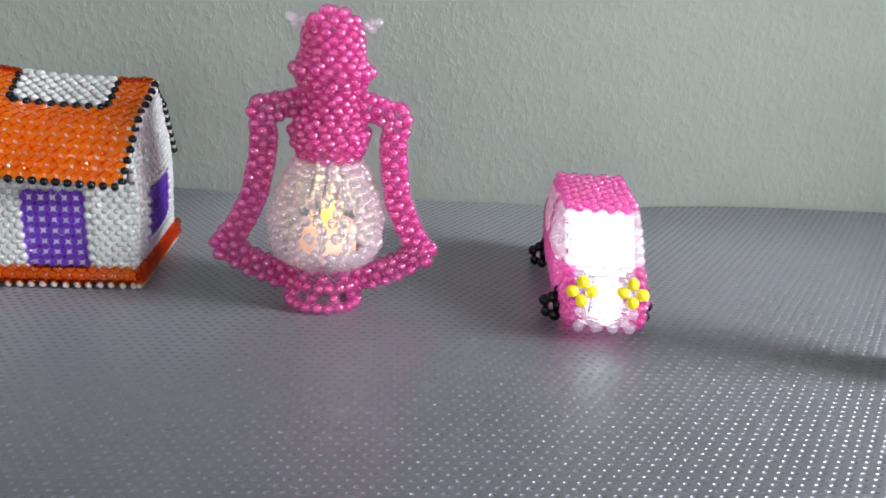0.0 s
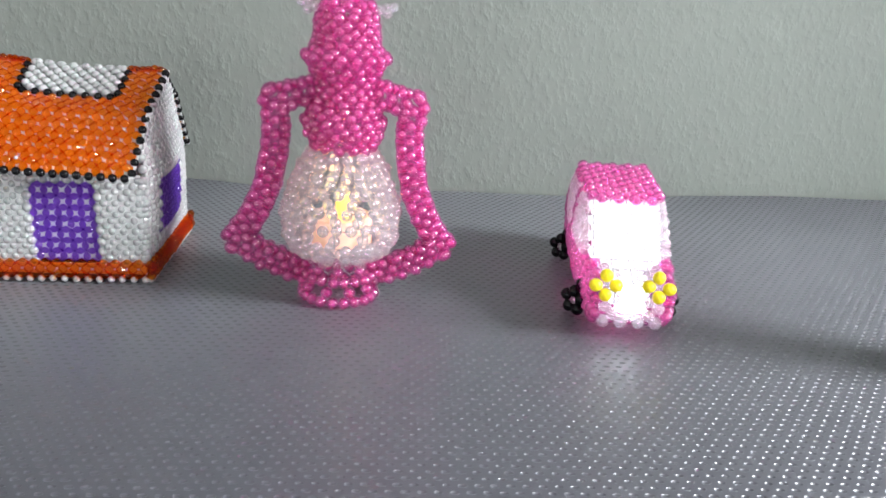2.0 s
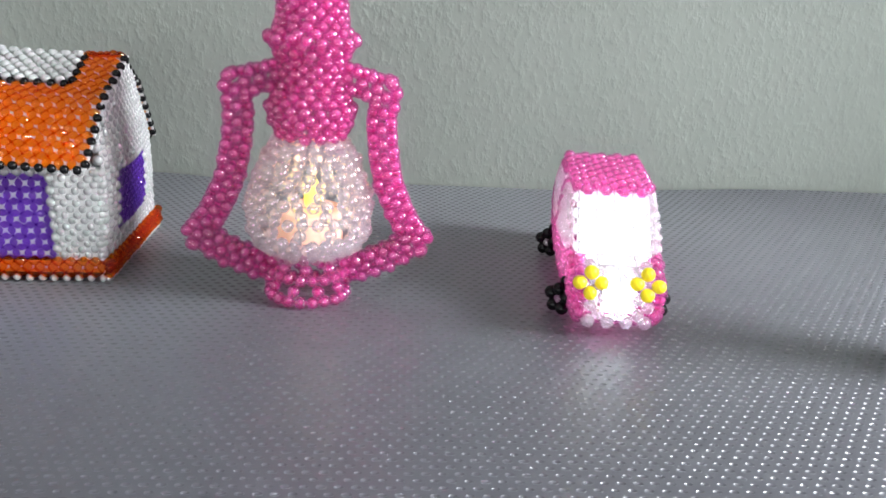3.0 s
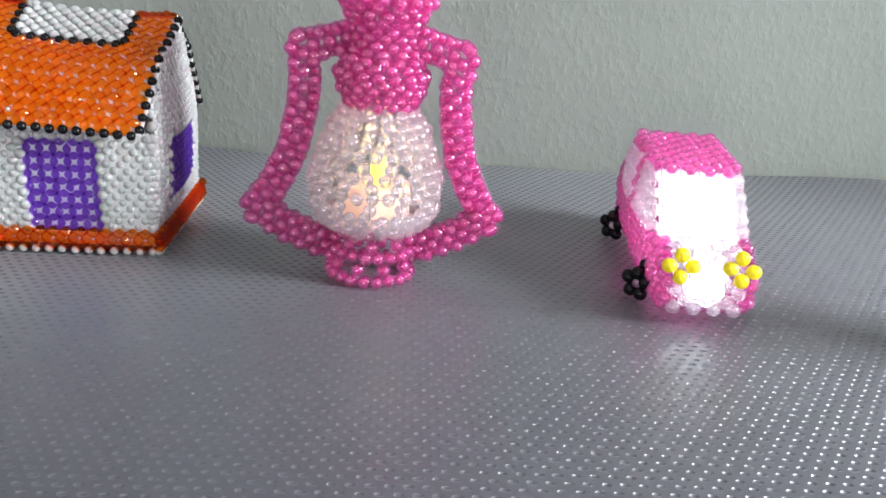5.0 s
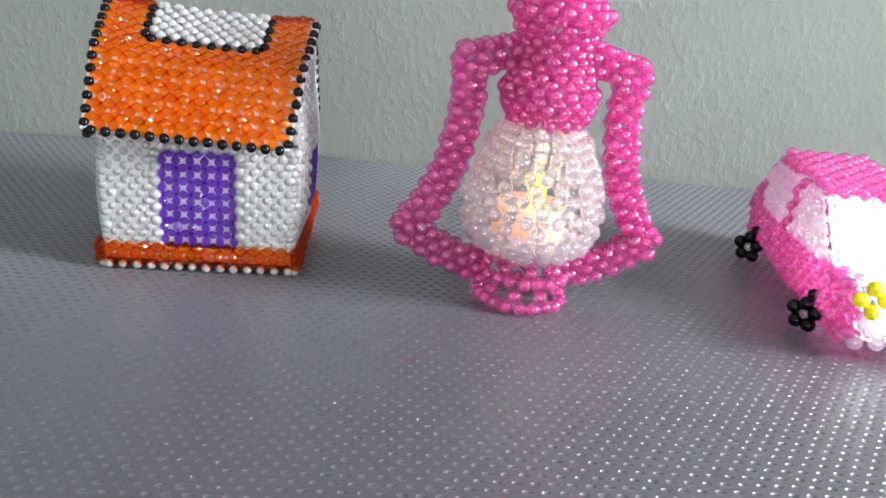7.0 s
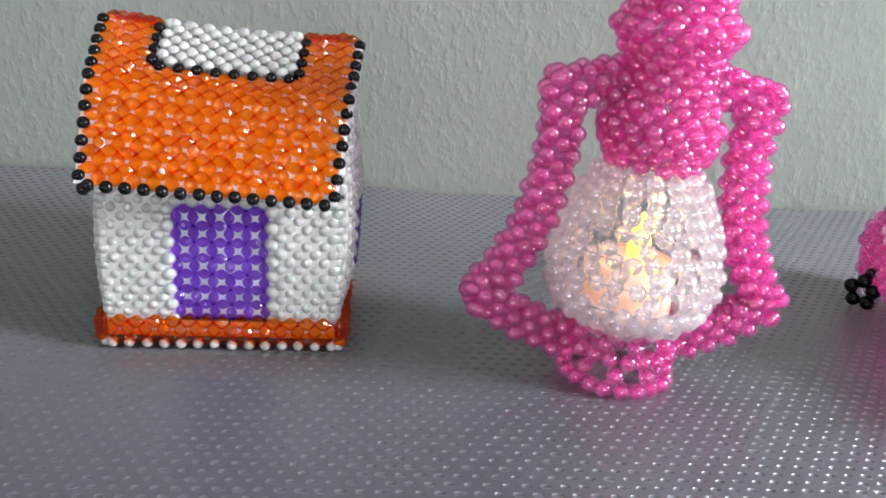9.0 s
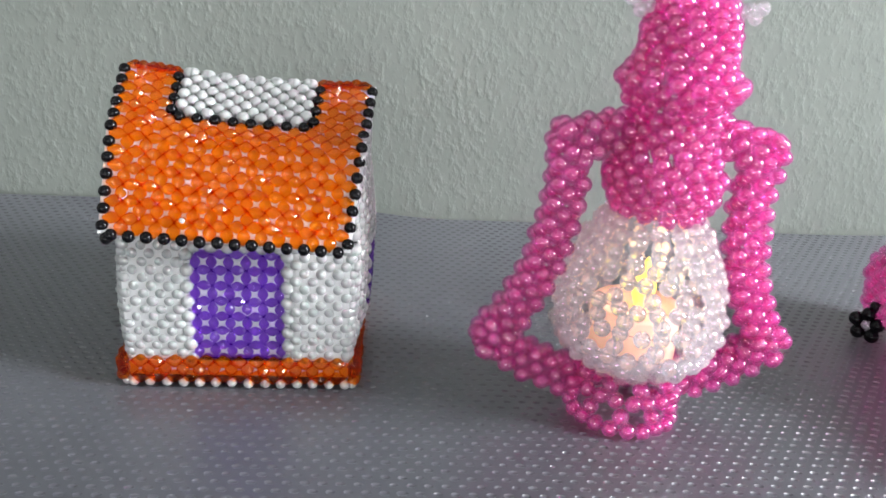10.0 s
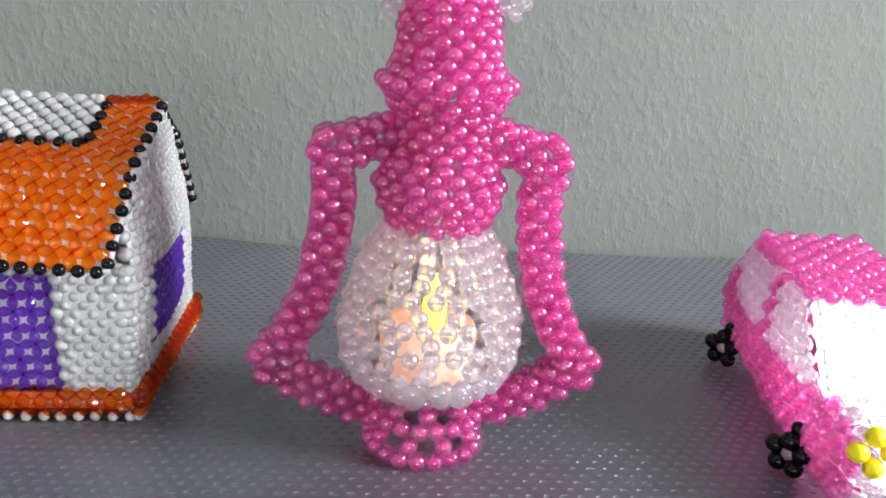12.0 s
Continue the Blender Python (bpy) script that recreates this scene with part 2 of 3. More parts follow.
wall("floor", X0 - 0.12, X1 + THICK, Y0 - 0.12, 0.80, -0.85, -0.75, WOOD, "dark wooden floor under the table")["category"] = "floor"

table = tagged(new("table"), "dark wooden table under the grey mat", "table")
part("tabletop", box(bmesh.new(), -0.95, 0.82, 0.0, 0.678, -0.035, -0.0042), WOOD, table)
for lx in (-0.9, 0.76):
    for ly in (0.06, 0.62):
        part("leg", box(bmesh.new(), lx - 0.03, lx + 0.03, ly - 0.03, ly + 0.03, -0.75, -0.035), WOOD, table)


def vinyl_mat():
    """One sheet with staggered rows of small pressed dimples, its back edge lying against the wall."""
    x0, x1, y0, y1 = -0.54, 0.60, 0.235, 0.6763
    a, b, n = 0.0060, 0.0042, 10
    rows, cols = int((y1 - y0) / b), int((x1 - x0) / a) + 1
    j, i = np.meshgrid(np.arange(rows), np.arange(cols), indexing="ij")
    cx = (x0 + (i + 0.5 * (j % 2)) * a).ravel()
    cy = (y0 + (j + 0.5) * b).ravel()
    rs = np.random.RandomState(3)
    ang = np.arange(n) * 2 * np.pi / n + np.pi / n

    def loop(r, z):
        return np.stack([r * np.cos(ang) * 1.5, r * np.sin(ang) * 0.95, np.full(n, z)], -1)[None] + np.zeros((len(cx), 1, 1))

    # cell border at the ten directions, rim twice (flat top and hollow apart), wall foot, bottom
    k = np.maximum(np.abs(np.cos(ang)) / (a / 2), np.abs(np.sin(ang)) / (b / 2))
    border = np.stack([np.cos(ang) / k, np.sin(ang) / k, np.zeros(n)], -1)[None] + np.zeros((len(cx), 1, 1))
    corner = np.array([[a / 2, b / 2, 0], [-a / 2, b / 2, 0], [-a / 2, -b / 2, 0], [a / 2, -b / 2, 0]])[None] + np.zeros((len(cx), 1, 1))
    size = rs.uniform(0.88, 1.1, (len(cx), 1, 1))
    rim = loop(0.00125, 0.0)
    rim[..., :2] *= size
    lip = loop(0.00114, -0.00010)
    lip[..., :2] *= size
    foot = loop(0.00072, -0.00045)
    bottom = np.zeros((len(cx), 1, 3)) + (0, 0, -0.00050)
    cell = np.concatenate([border, rim, rim, lip, foot, bottom, corner], 1)
    cell[..., 0] += cx[:, None]
    cell[..., 1] += cy[:, None]
    m = cell.shape[1]
    quads, tris = [], []
    for q in range(n):
        r = (q + 1) % n
        quads += [(q, r, n + r, n + q), (2 * n + q, 2 * n + r, 3 * n + r, 3 * n + q), (3 * n + q, 3 * n + r, 4 * n + r, 4 * n + q)]
        tris += [(4 * n + q, 4 * n + r, 5 * n)]
        for c in range(4):
            sx, sy = corner[0, c, 0], corner[0, c, 1]
            if border[0, q, 0] * sx > 0 and border[0, r, 0] * sx >= -1e-9 and border[0, q, 1] * sy > 0 or border[0, r, 0] * sx > 0 and border[0, r, 1] * sy > 0:
                on_q = abs(abs(border[0, q, 0]) - a / 2) < 1e-7
                on_r = abs(abs(border[0, r, 0]) - a / 2) < 1e-7
                if on_q != on_r:
                    tris += [(q, 5 * n + 1 + c, r)]
    base = np.arange(len(cx)) * m
    quads = (np.array(quads)[None] + base[:, None, None]).reshape(-1, 4)
    tris = (np.array(tris)[None] + base[:, None, None]).reshape(-1, 3)
    verts = cell.reshape(-1, 3)
    # plain sheet round the dimpled field
    X0, X1, Y1 = cx.min() - a / 2, cx.max() + a / 2, y0 + rows * b
    frame_v = np.array([(-0.9, 0.02, 0), (0.81, 0.02, 0), (0.81, y0, 0), (-0.9, y0, 0), (X0 + a / 2, y0, 0), (X0 + a / 2, Y1, 0), (-0.9, Y1, 0), (X1 - a / 2, y0, 0), (0.81, Y1, 0), (X1 - a / 2, Y1, 0)])
    o = len(verts)
    verts = np.concatenate([verts, frame_v])
    quads = np.concatenate([quads, np.array([(o, o + 1, o + 2, o + 3), (o + 3, o + 4, o + 5, o + 6), (o + 7, o + 2, o + 8, o + 9)])])
    # the sheet swells a little where it meets the wall
    gx, gy = verts[:, 0], verts[:, 1]
    rise = np.clip((gy - 0.58) / 0.10, 0, 1)
    west, east = np.clip((-0.09 - gx) / 0.08, 0, 1), np.clip((gx - 0.12) / 0.23, 0, 1)
    swell = 0.0008 + 0.0050 * west * west * (3 - 2 * west) + 0.0052 * east * east * (3 - 2 * east)
    verts[:, 2] += rise**2 * (swell + 0.0006 * np.sin(gx * 23.0 + 1.0))
    me = bpy.data.meshes.new("vinyl_mat")
    me.vertices.add(len(verts))
    me.vertices.foreach_set("co", verts.ravel())
    me.loops.add(quads.size + tris.size)
    me.loops.foreach_set("vertex_index", np.concatenate([quads.ravel(), tris.ravel()]))
    me.polygons.add(len(quads) + len(tris))
    me.polygons.foreach_set("loop_start", np.concatenate([np.arange(0, quads.size, 4), quads.size + np.arange(0, tris.size, 3)]))
    me.polygons.foreach_set("use_smooth", np.ones(len(quads) + len(tris), dtype=bool))
    me.update(calc_edges=True)
    me.materials.append(VINYL)
    ob = tagged(new("table_mat", me), "grey dimpled vinyl mat spread over the table", "mat")
    part("backing", box(bmesh.new(), -0.9, 0.81, 0.02, 0.676, -0.0042, -0.0022), VINYL, ob)
    return ob


vinyl_mat()

# out-of-view post, added only to cast the dark band across the mat
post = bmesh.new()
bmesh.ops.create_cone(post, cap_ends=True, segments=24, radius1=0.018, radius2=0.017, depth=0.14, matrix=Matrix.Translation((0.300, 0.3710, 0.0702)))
tagged(part("post", post, PLAIN_WALL), "added unseen white post that shades the mat", "post")

# ---- beaded lantern ----
lantern = tagged(new("beaded_lantern"), "pink beaded hurricane lantern with clear bead globe on mat", "lantern")
lantern.matrix_basis = pose(-0.0306, 0.4560, 0.0, 0, 1.8, 4)


def ring(todo, mesh, n, r, z, d, turn=0.0, upright=False, lean=0.0):
    for i in range(n):
        a = 2 * math.pi * (i + turn) / n
        place = (r * math.cos(a), r * math.sin(a), z)
        axis = (lean * math.cos(a), lean * math.sin(a), 1) if upright else (-math.sin(a), math.cos(a), 0)
        todo.append((mesh, place, axis, d))


def net(levels, mesh, d, pitch):
    """A round net: a ring of lying beads at each (height, radius), standing beads between."""
    todo = []
    for k, (z, r) in enumerate(levels):
        n = max(5, round(2 * math.pi * r / pitch))
        ring(todo, mesh, n, r, z, d, 0.5)
        if k + 1 < len(levels):
            z2, r2 = levels[k + 1]
            n2 = min(n, max(5, round(2 * math.pi * r2 / pitch)))
            ring(todo, mesh, n2, min(r, r2) + 0.3 * abs(r2 - r), (z + z2) / 2, d, 0.0, True, (r2 - r) / (z2 - z))
    return todo


D = 0.0065
todo = []
ring(todo, M_PINK, 20, 0.0198, 0.0033, D, 0.5)
ring(todo, M_PINK, 10, 0.0199, 0.0094, D, 0.0, True)
ring(todo, M_PINK, 20, 0.0198, 0.0152, D, 0.5)
ring(todo, M_PINK, 10, 0.0190, 0.0208, D, 0.5, True)
ring(todo, M_PINK, 18, 0.0172, 0.0258, D, 0.2)
weave("base", todo, PINK_THREAD, lantern, "open ring of pink beads")
# height, radius, beads in the ring, upright beads above it
GLOBE = [(0.0262, 0.0188, 17, 17), (0.0318, 0.0256, 23, 23), (0.0380, 0.0293, 26, 13), (0.0478, 0.0303, 27, 16),
         (0.0568, 0.0286, 25, 14), (0.0656, 0.0255, 22, 20), (0.0742, 0.0222, 19, 16), (0.0818, 0.0178, 15, 0)]
todo = []
for k, (z, r, n, n2) in enumerate(GLOBE):
    ring(todo, M_CLEAR, n, r, z, 0.0065, 0.5 + 0.17 * k)
    if n2:
        z2, r2 = GLOBE[k + 1][:2]
        ring(todo, M_CLEAR, n2, (r + r2) / 2 + 0.0003, (z + z2) / 2, 0.0065, 0.1 + 0.23 * k, True, (r2 - r) / (z2 - z))
weave("globe", todo, THREAD, lantern, "clear bead globe", 0.08)
CROWN = [(0.0865, 0.0152), (0.0932, 0.0186), (0.1000, 0.0198), (0.1064, 0.0166), (0.1130, 0.0138), (0.1196, 0.0140), (0.1262, 0.0166),
         (0.1330, 0.0206), (0.1394, 0.0152), (0.1460, 0.0145), (0.1526, 0.0142), (0.1585, 0.0116)]
todo = net(CROWN, M_PINK, D, 0.0074)
ring(todo, M_PINK, 5, 0.0056, 0.1625, D, 0.3)
weave("crown", todo, PINK_THREAD, lantern, "pink stepped crown of the lantern", 0.05)


def tube(points, mesh, d, p, w):
    """A square tube of woven beads along points in the xz plane."""
    pts = [Vector((x, 0, z)) for x, z in points]
    lengths = [0]
    for a, b in zip(pts, pts[1:]):
        lengths.append(lengths[-1] + (b - a).length)
    count = round(lengths[-1] / p)

    def at(s):
        s = min(max(s, 0), lengths[-1] - 1e-6)
        k = max(i for i in range(len(pts) - 1) if lengths[i] <= s)
        return pts[k].lerp(pts[k + 1], (s - lengths[k]) / (lengths[k + 1] - lengths[k]))

    todo = []
    for k in range(2 * count + 1):
        s = k * lengths[-1] / (2 * count)
        v = (at(s + p * 0.6) - at(s - p * 0.6)).normalized()
        turn = (at(s) - at(s - p * 0.6)).normalized().dot((at(s + p * 0.6) - at(s)).normalized()) if 0 < k < 2 * count else 1
        side, deep, c = Vector((v.z, 0, -v.x)) / max(math.sqrt((1 + turn) / 2), 0.65), Vector((0, 1, 0)), at(s)
        if k % 2 == 0:
            todo += [(mesh, c + side * e * w / 2, deep, d) for e in (-1, 1)] + [(mesh, c + deep * e * w / 2, side, d) for e in (-1, 1)]
        else:
            todo += [(mesh, c + side * e * w / 2 + deep * g * w / 2, v, d) for e in (-1, 1) for g in (-1, 1)]
    # the outer edge of each sharp bend
    for a, c, b in zip(pts, pts[1:], pts[2:]):
        v1, v2 = (c - a).normalized(), (b - c).normalized()
        if v1.dot(v2) < 0.75:
            for v in (v1, v2):
                n = Vector((v.z, 0, -v.x))
                n = n if n.dot(v1 - v2) > 0 else -n
                todo += [(mesh, c + n * w * 0.55 + Vector((0, g * w * 0.42, 0)), v, d) for g in (-1, 1)]
    return todo


ARM = [(0.017, 0.1150), (0.0365, 0.1095), (0.0350, 0.0950), (0.0360, 0.0815), (0.0398, 0.0620), (0.0475, 0.0450), (0.0562, 0.0325), (0.0400, 0.0225), (0.0225, 0.0158)]
for e in (-1, 1):
    weave("side_arm", tube([(e * x, z) for x, z in ARM], M_PINK, 0.0066, 0.0078, 0.0092), PINK_THREAD, lantern, "square tube of pink beads")
    todo = [(M_CLEAR, (e * 0.0165, 0.000, 0.1568), (1, 0, 0), 0.0055), (M_CLEAR, (e * 0.0200, 0.002, 0.1583), (1, 1, 0), 0.005),
            (M_CLEAR, (e * 0.0200, -0.003, 0.1553), (1, -1, 0), 0.005), (M_CLEAR, (e * 0.0232, -0.001, 0.1588), (0, 1, 0), 0.005)]
    weave("finial", todo, THREAD, lantern, "small clear bead loop")

tealight = tagged(new("tealight"), "lit electric tealight inside the clear globe", "candle")
tealight.matrix_basis = pose(-0.0295, 0.458, 0.0262)
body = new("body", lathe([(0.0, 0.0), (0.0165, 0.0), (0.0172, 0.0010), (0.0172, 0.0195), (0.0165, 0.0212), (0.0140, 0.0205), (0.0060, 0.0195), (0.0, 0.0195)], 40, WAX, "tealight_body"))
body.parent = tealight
flame = new("flame", lathe([(0.0, 0.0), (0.0026, 0.0005), (0.0042, 0.0050), (0.0044, 0.0090), (0.0030, 0.0150), (0.0010, 0.0200), (0.0, 0.0210)], 20, FLAME, "flame"))
flame.parent = tealight
flame["label"] = "yellow glowing plastic flame"
flame.location = (0.002, -0.001, 0.0195)
point_lamp("tealight_glow", (-0.029, 0.4485, 0.073), 0.0035, 0.004, (1.0, 0.55, 0.2))

# ---- beaded house ----
house = tagged(new("beaded_house"), "white beaded house with orange roof and purple door on mat", "house model")
house.matrix_basis = pose(-0.1835, 0.5130, 0.0, 0, 0, 1.2)
P, HD, CUT = 0.0064, 0.0061, 0.97


BD, PD = 0.0047, 0.0061  # black and pearl beads


def panel(name, nu, nv, place, colour, parent, label="", keep=None, lining=True, d=HD, back=-0.0022, opening=None, deep=-0.0003):
    """A woven panel of nu by nv square cells. place(u, v): a point of it and its outward normal; colour(u, v): the bead there."""
    todo = []
    for i in range(nu + 1):
        for j in range(nv + 1):
            for u, v, along in ((i + 0.5, j, 0), (i, j + 0.5, 1)):
                if u > nu or v > nv or (keep and not keep(u, v)):
                    continue
                c, _ = place(u, v)
                e, _ = place(u + (0.1 if along == 0 else 0), v + (0.1 if along else 0))
                kind = colour(u, v)
                todo.append((kind, c, e - c, d * CUT if kind in (M_ORANGE, M_PURPLE) else BD if kind is M_BLACK else PD * (0.86 if opening else 1) if kind is M_PEARL else d))
    if lining:
        verts, faces, index = [], [], {}
        for i in range(nu + 1):
            for j in range(nv + 1):
                c, n = place(i, j)
                index[i, j] = len(verts)
                edge = Vector((0, 0, 0))
                if i in (0, nu):
                    o, _ = place(1 if i == 0 else nu - 1, j)
                    edge = (c - o).normalized() * 0.0013
                cut = any(colour(i + a, j + b) in (M_ORANGE, M_PURPLE) for a, b in ((0.5, 0), (-0.5, 0), (0, 0.5), (0, -0.5)))
                verts.append(tuple(c - n * (deep if cut else back) + edge))
        for i in range(nu):
            for j in range(nv):
                if (not keep or keep(i + 0.5, j + 0.5)) and not (opening and opening(i + 0.5, j + 0.5)):
                    faces.append((index[i, j], index[i + 1, j], index[i + 1, j + 1], index[i, j + 1]))
        me = bpy.data.meshes.new(name)
        me.from_pydata(verts, [], faces)
        me.materials.append(LINING)
        ob = new(name, me)
        ob.parent = parent
        solid = ob.modifiers.new("thickness", "SOLIDIFY")
        solid.thickness, solid.offset = 0.0006, -1
        if label:
            ob["label"] = label
        for t in todo:
            bead(t[0], ob, *t[1:], wobble=0.03 if t[0] is M_ORANGE else 0.015)
    else:
        ob = weave(name, todo, THREAD, parent, label)
    return ob


NX, NY, NZ = 13, 14, 8
HX, HY, Z0 = NX * P / 2, NY * P / 2, 0.0120


def bulge(v):
    return 0.0018 * math.sin(math.pi * min(max(v / NZ, 0), 1))


def front_place(u, v):
    return Vector((-HX + u * P, -HY - bulge(v), Z0 + v * P)), Vector((0, -1, 0))


def back_place(u, v):
    return Vector((HX - u * P, HY + bulge(v), Z0 + v * P)), Vector((0, 1, 0))


def right_place(u, v):
    return Vector((HX + 0.0030 * math.sin(math.pi * min(v / 12, 1)) + (0.0065 * (1 - math.exp(-u / 1.8)) - 0.0085 * (u / NY) ** 2) * min(v / 3, 1), -HY + u * P, Z0 + v * P)), Vector((1, 0, 0))


def left_place(u, v):
    return Vector((-HX - bulge(v), HY - u * P, Z0 + v * P)), Vector((-1, 0, 0))


def roof_height(y):
    """Height of the roof over a distance from the ridge."""
    y = abs(y)
    return 0.1165 - 0.55 * y if y < 0.034 else 0.0978 - 1.17 * (y - 0.034)


def roof_run(s):
    """Distance from the ridge at a share s of the slope's length."""
    a, b = 0.034 * math.hypot(1, 0.55), 0.0265 * math.hypot(1, 1.17)
    l = s * (a + b)
    return l / a * 0.034 if l < a else 0.034 + (l - a) / b * 0.0265


def gable(u, v):
    return Z0 + v * P < roof_height(-HY + u * P) - 0.004


panel("front_wall", NX, NZ, front_place, lambda u, v: M_PURPLE if 4 <= u <= 9 and v < 7.2 else M_PEARL, house, "white pearl wall with a purple bead door")
panel("side_wall", NY, 16, right_place, lambda u, v: M_PURPLE if 1.8 <= u <= 9.6 and 2.4 <= v <= 7.0 else M_PEARL, house, "white pearl gable with a purple bead window", gable)
panel("side_wall", NY, 16, left_place, lambda u, v: M_PURPLE if 5 <= u <= 12 and 1.0 <= v <= 6.0 else M_PEARL, house, "white pearl gable with a purple bead window", gable)
panel("back_wall", NX, NZ, back_place, lambda u, v: M_PEARL, house, "white pearl wall")

# the corners, where two walls are sewn together
for name, pairs in (("corner_seam", ((front_place, NX, right_place, 0), (front_place, 0, left_place, NY), (back_place, 0, right_place, NY), (back_place, NX, left_place, 0))),):
    for fa, ua, fb, ub in pairs:
        todo = []
        for k in range(2 * NZ):
            c = (fa(ua, k / 2)[0] + fb(ub, k / 2)[0]) / 2
            todo.append((M_PEARL, c, (0, 0, 1), PD))
        weave(name, todo, THREAD, house, "white pearl corner")

# the orange plinth with its foot row of pearls
for nx, fn, nm in ((NX, lambda u, v: (Vector((-HX + u * P * 1.0, -HY - 0.0038, 0.0052 + v * 0.0064)), Vector((0, -1, 0))), "plinth"),
                   (NX, lambda u, v: (Vector((HX - u * P, HY + 0.0046, 0.0052 + v * 0.0064)), Vector((0, 1, 0))), "plinth"),
                   (NY, lambda u, v: (Vector((HX + 0.0041, -HY + u * P, 0.0052 + v * 0.0064)), Vector((1, 0, 0))), "plinth"),
                   (NY, lambda u, v: (Vector((-HX - 0.0046, HY - u * P, 0.0052 + v * 0.0064)), Vector((-1, 0, 0))), "plinth")):
    ob = panel(nm, nx, 1, fn, lambda u, v: M_ORANGE, house, "orange bead plinth", d=0.0065, deep=0.0010)
    for i in range(nx + 1):
        c, n = fn(i, 0)
        bead(M_PEARL, ob, c - n * 0.001 - Vector((0, 0, 0.0030)), Vector((n.y, -n.x, 0)), 0.0044)


for e in (-1, 1):
    for g, w in ((-1, 0.0038), (1, 0.0046)):
        todo = [(M_ORANGE, (e * (HX + 0.0040), g * (HY + w - 0.0010), 0.0052 + 0.0064 * k), (e * g * -0.7, 0.7, 0), 0.0063) for k in (0, 1)]
        todo.append((M_ORANGE, (e * (HX + 0.0034), g * (HY + w - 0.0014), 0.0084), (0, 0, 1), 0.0063))
        todo.append((M_PEARL, (e * (HX + 0.0028), g * (HY + w - 0.0020), 0.0022), (1, 0, 0), 0.0044))
        weave("plinth_corner", todo, THREAD, house, "orange bead plinth corner")

# the roof: two curved slopes, wider at the ridge than at the eaves
RU, RV = 14, 12


def slope_place(sign):
    def place(u, v):
        s = 1 - v / RV
        y = roof_run(s)
        half = 0.0432 + 0.0060 * (1 - s) if sign < 0 else 0.0455
        x = (-half + 2 * half * u / RU) * -sign - (0.0012 * s if sign < 0 else 0.0)
        z = roof_height(y) - 0.0025 * math.sin(math.pi * min(u / RU, 1)) * (1 - s) - 0.05 * x
        if sign > 0:
            y, z = y * 0.86, z - 0.006 * s * s
        n = Vector((0, sign * (0.5 if s < 0.56 else 0.74), 0.8)).normalized()
        return Vector((x, sign * y, z)), n
    return place


def roof_bead(u, v):
    on_edge = u < 0.1 or u > RU - 0.1 or v < 0.1
    if on_edge:
        return M_BLACK
    if v > 7.9 and 2.6 < u < 11.4:
        return M_BLACK if (v < 8.3 or u < 3.2 or u > 10.8) else M_PEARL
    return M_ORANGE


front_slope = panel("roof_slope", RU, RV, slope_place(-1), roof_bead, house, "orange bead roof with black edging and a white patch", back=-0.0008, deep=0.0001, opening=lambda u, v: v > 8.1 and 3.0 < u < 11.0)
panel("roof_slope", RU, RV, slope_place(1), roof_bead, house, "orange bead roof with black edging and a white patch", back=-0.0008, deep=0.0001, opening=lambda u, v: v > 8.1 and 3.0 < u < 11.0)

# the doubled bead at one corner of the eaves, a loose loop of thread and a stray clear bead on the slope
corner, _ = slope_place(-1)(0.25, 0.0)
bead(M_BLACK, front_slope, corner + Vector((0, 0, -0.0014)), (1, 0, 0.3), BD)
at, out = slope_place(-1)(1.15, 2.2)
up = Vector((0, -out.z, out.y)) * -1
loop_points = [at + out * 0.0032 + Vector((1, 0, 0)) * 0.0014 * math.cos(a) + up * 0.0019 * math.sin(a) for a in [-1.6 + 3.2 * k / 8 for k in range(9)]]
threads("loose_thread", list(zip(loop_points, loop_points[1:])), LOOSE_THREAD, house, 0.00022)["label"] = "loose white nylon loop"
at, out = slope_place(-1)(4.5, 1.0)
bead(M_PEARL, front_slope, at + out * 0.0026, (1, 0, 0), 0.0022)

# ---- beaded car ----
car = tagged(new("beaded_car"), "pink beaded toy car with lit white windscreen on mat", "toy car")
car.matrix_basis = pose(0.1225, 0.402, 0.0, 0, 0, -4.9)
CP, CD, CN = 0.0091, 0.0068, 4
CW = CN * CP / 2
OUTLINE = [(0.006, 0.0095), (0.003, 0.029), (0.028, 0.036), (0.052, 0.063), (0.110, 0.066), (0.144, 0.034), (0.138, 0.012), (0.006, 0.0095)]


def along(s):
    """The point at a length s of the car's outline, and its outward normal."""
    for (a, b), (c, d) in zip(OUTLINE, OUTLINE[1:]):
        l = math.hypot(c - a, d - b)
        if s <= l:
            f = s / l
            return (a + (c - a) * f, b + (d - b) * f), Vector((0, -(d - b), (c - a))).normalized()
        s -= l
    return OUTLINE[-1], Vector((0, -1, 0))


TOTAL = sum(math.hypot(c - a, d - b) for (a, b), (c, d) in zip(OUTLINE, OUTLINE[1:]))
CV = round(TOTAL / CP)


def skin_place(u, v):
    (y, z), n = along((v * TOTAL / CV) % TOTAL)
    return Vector((-CW + u * CP, y, z)), n


def skin_bead(u, v):
    (y, z), n = along((v * TOTAL / CV) % TOTAL)
    edge = u < 0.2 or u > CN - 0.2
    if n.z < -0.5 or edge and not 0.026 < y < 0.049:
        return M_PINK
    if y < 0.050 and z < 0.061:
        return M_CLEAR
    if y > 0.112 and z > 0.038:
        return M_CLEAR
    return M_PINK


panel("shell", CN, CV, skin_place, skin_bead, car, "pink bead roof and hood with clear windscreen", lining=False, d=CD)


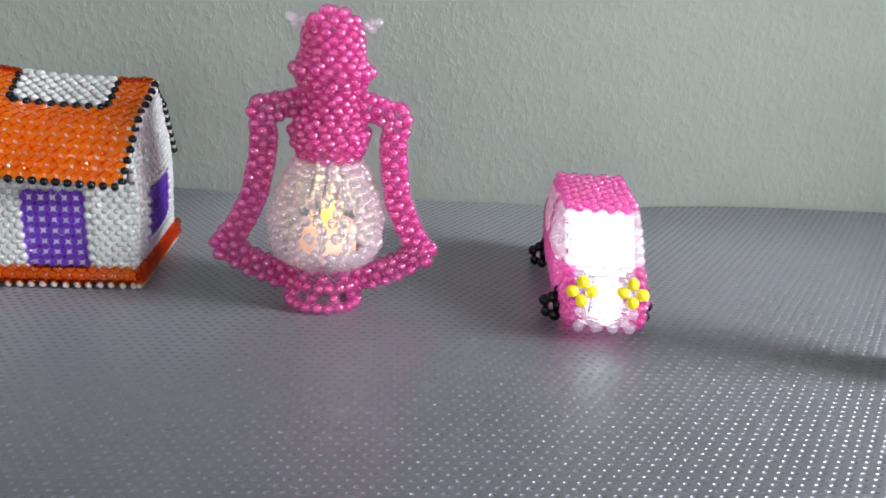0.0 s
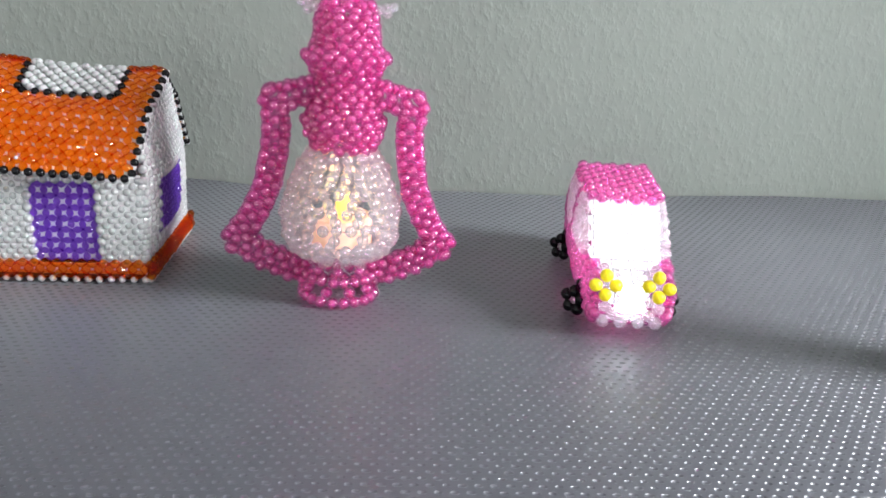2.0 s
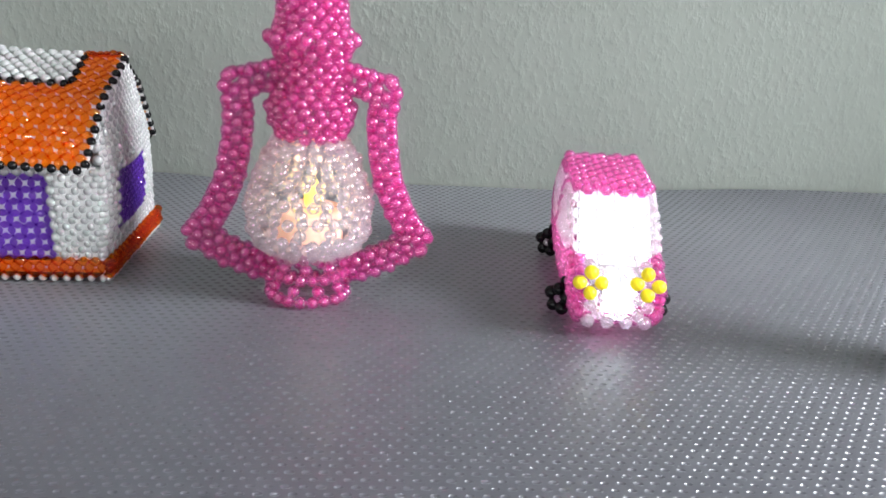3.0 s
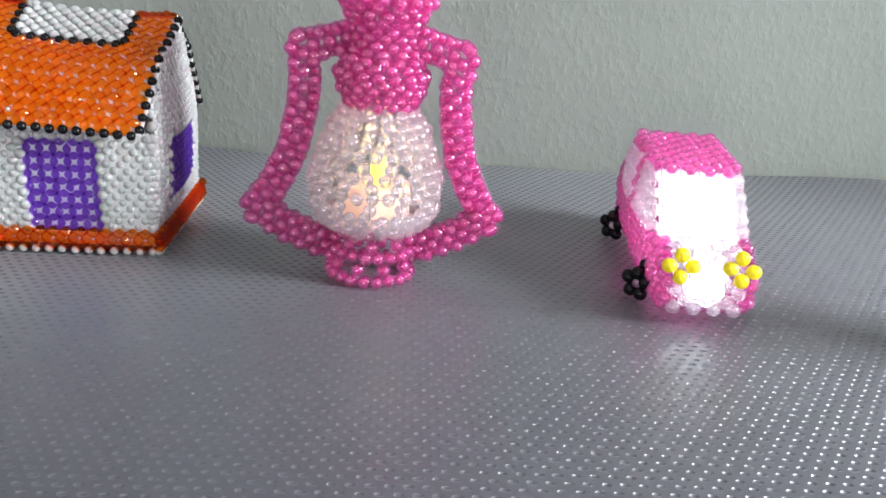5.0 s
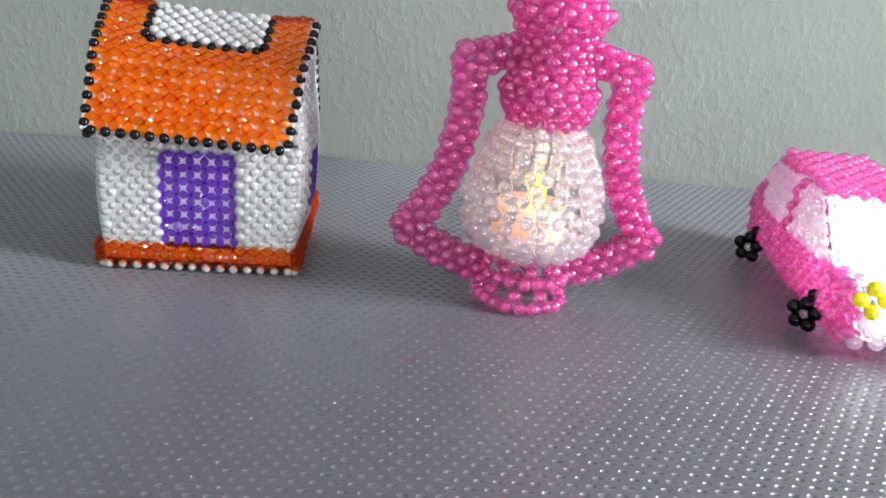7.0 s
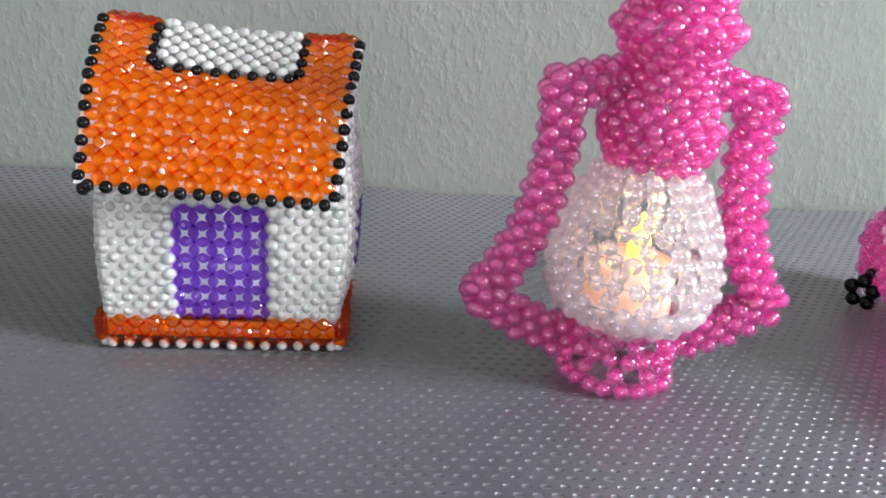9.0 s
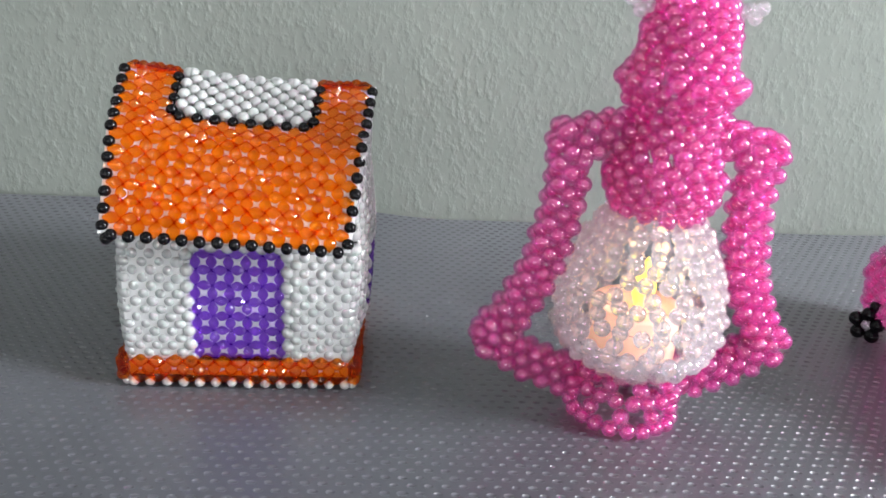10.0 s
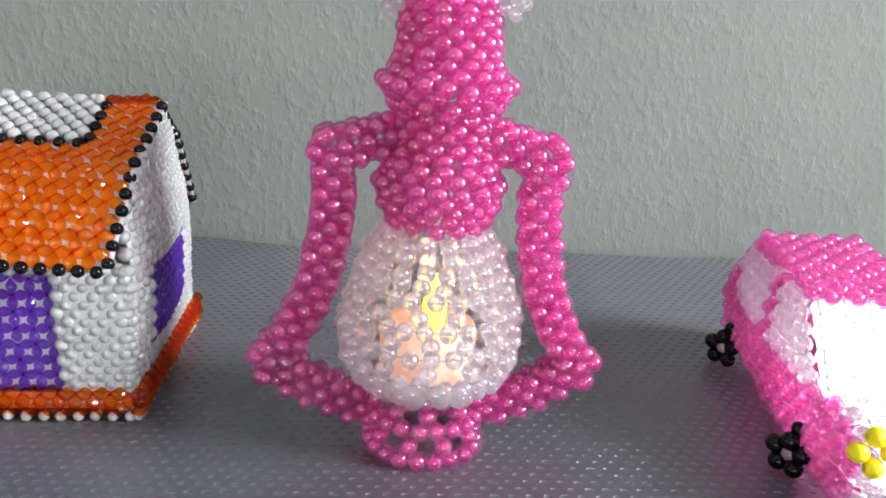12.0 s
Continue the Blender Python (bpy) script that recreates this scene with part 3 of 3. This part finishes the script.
def inside(y, z):
    hit = False
    for (a, b), (c, d) in zip(OUTLINE, OUTLINE[1:]):
        if (b > z) != (d > z) and y < a + (z - b) / (d - b) * (c - a):
            hit = not hit
    return hit


def side_bead(y, z):
    return M_CLEAR if 0.036 < z < 0.060 and 0.034 < y < 0.122 and not 0.074 < y < 0.082 else M_PINK


for e in (-1, 1):
    sp = 0.0086
    todo = []
    for i in range(17):
        for j in range(9):
            for y, z, axis in (((i + 0.5) * sp, 0.011 + j * sp, (0, 1, 0)), (i * sp, 0.011 + (j + 0.5) * sp, (0, 0, 1))):
                if inside(y, z) and inside(y - 0.002, z + 0.002):
                    todo.append((side_bead(y, z), (e * (CW + 0.001 + 0.0035 * math.sin(math.pi * y / 0.15) * math.sin(math.pi * min(max((z - 0.006) / 0.058, 0), 1))), y, z), axis, CD))
    weave("side_panel", todo, PINK_THREAD, car, "pink bead side with clear windows")
    lamp = [(M_YELLOW, (e * 0.0132 - 0.0022 + math.cos(a) * 0.0050, -0.0026 + 0.0012 * math.sin(a), 0.0325 + math.sin(a) * 0.0048), (math.sin(a), 0, -math.cos(a)), 0.0069) for a in (0, math.pi / 2, math.pi, 1.5 * math.pi)]
    weave("headlight", lamp, THREAD, car, "four yellow beads in a flower")
    for y in (0.033, 0.121):
        todo = []
        for k in range(5):
            a = k * math.pi / 2.5 + 0.3
            c, s = math.cos(a), math.sin(a)
            todo.append((M_BLACK, (e * (CW + 0.0075 + 0.0035 * c), y + 0.0042 * c, 0.0088 + 0.0055 * s), (-e * 0.64 * s, -0.77 * s, c), 0.0071))
        todo.append((M_CLEAR, (e * (CW + 0.0072), y, 0.0088), (1, 0, 0), 0.0052))
        todo.append((M_BLACK, (e * (CW + 0.0042), y + 0.002, 0.0175), (1, 0, 0.6), 0.0060))
        weave("wheel", todo, THREAD, car, "black bead wheel")

lens = bmesh.new()
for hw, (ya, za), (yb, zb) in ((0.0182, (0.0290, 0.0310), (0.0540, 0.0590)), (0.0075, (0.0150, 0.0270), (0.0280, 0.0300))):
    way = Vector((0, yb - ya, zb - za)).normalized()
    off = Vector((0, way.z, -way.y)) * 0.0012
    ends = [Vector((x, y, z)) for x, y, z in ((-hw, ya, za), (hw, ya, za), (hw, yb, zb), (-hw, yb, zb))]
    top, low = [lens.verts.new(v) for v in ends], [lens.verts.new(v + off) for v in ends]
    lens.faces.new(top)
    lens.faces.new(low[::-1])
    for k in range(4):
        lens.faces.new((top[k], low[k], low[(k + 1) % 4], top[(k + 1) % 4]))
part("lamp_lens", lens, LED, car, "glowing white lamp inside")
glow = box(bmesh.new(), -0.0070, 0.0070, 0.0105, 0.0120, 0.0125, 0.0265)
part("lamp_housing", glow, LED_SOFT, car, "dimly glowing white lamp front")
point_lamp("car_lamp", (0.1250, 0.452, 0.036), 0.034, 0.006, (0.95, 1.0, 0.98))
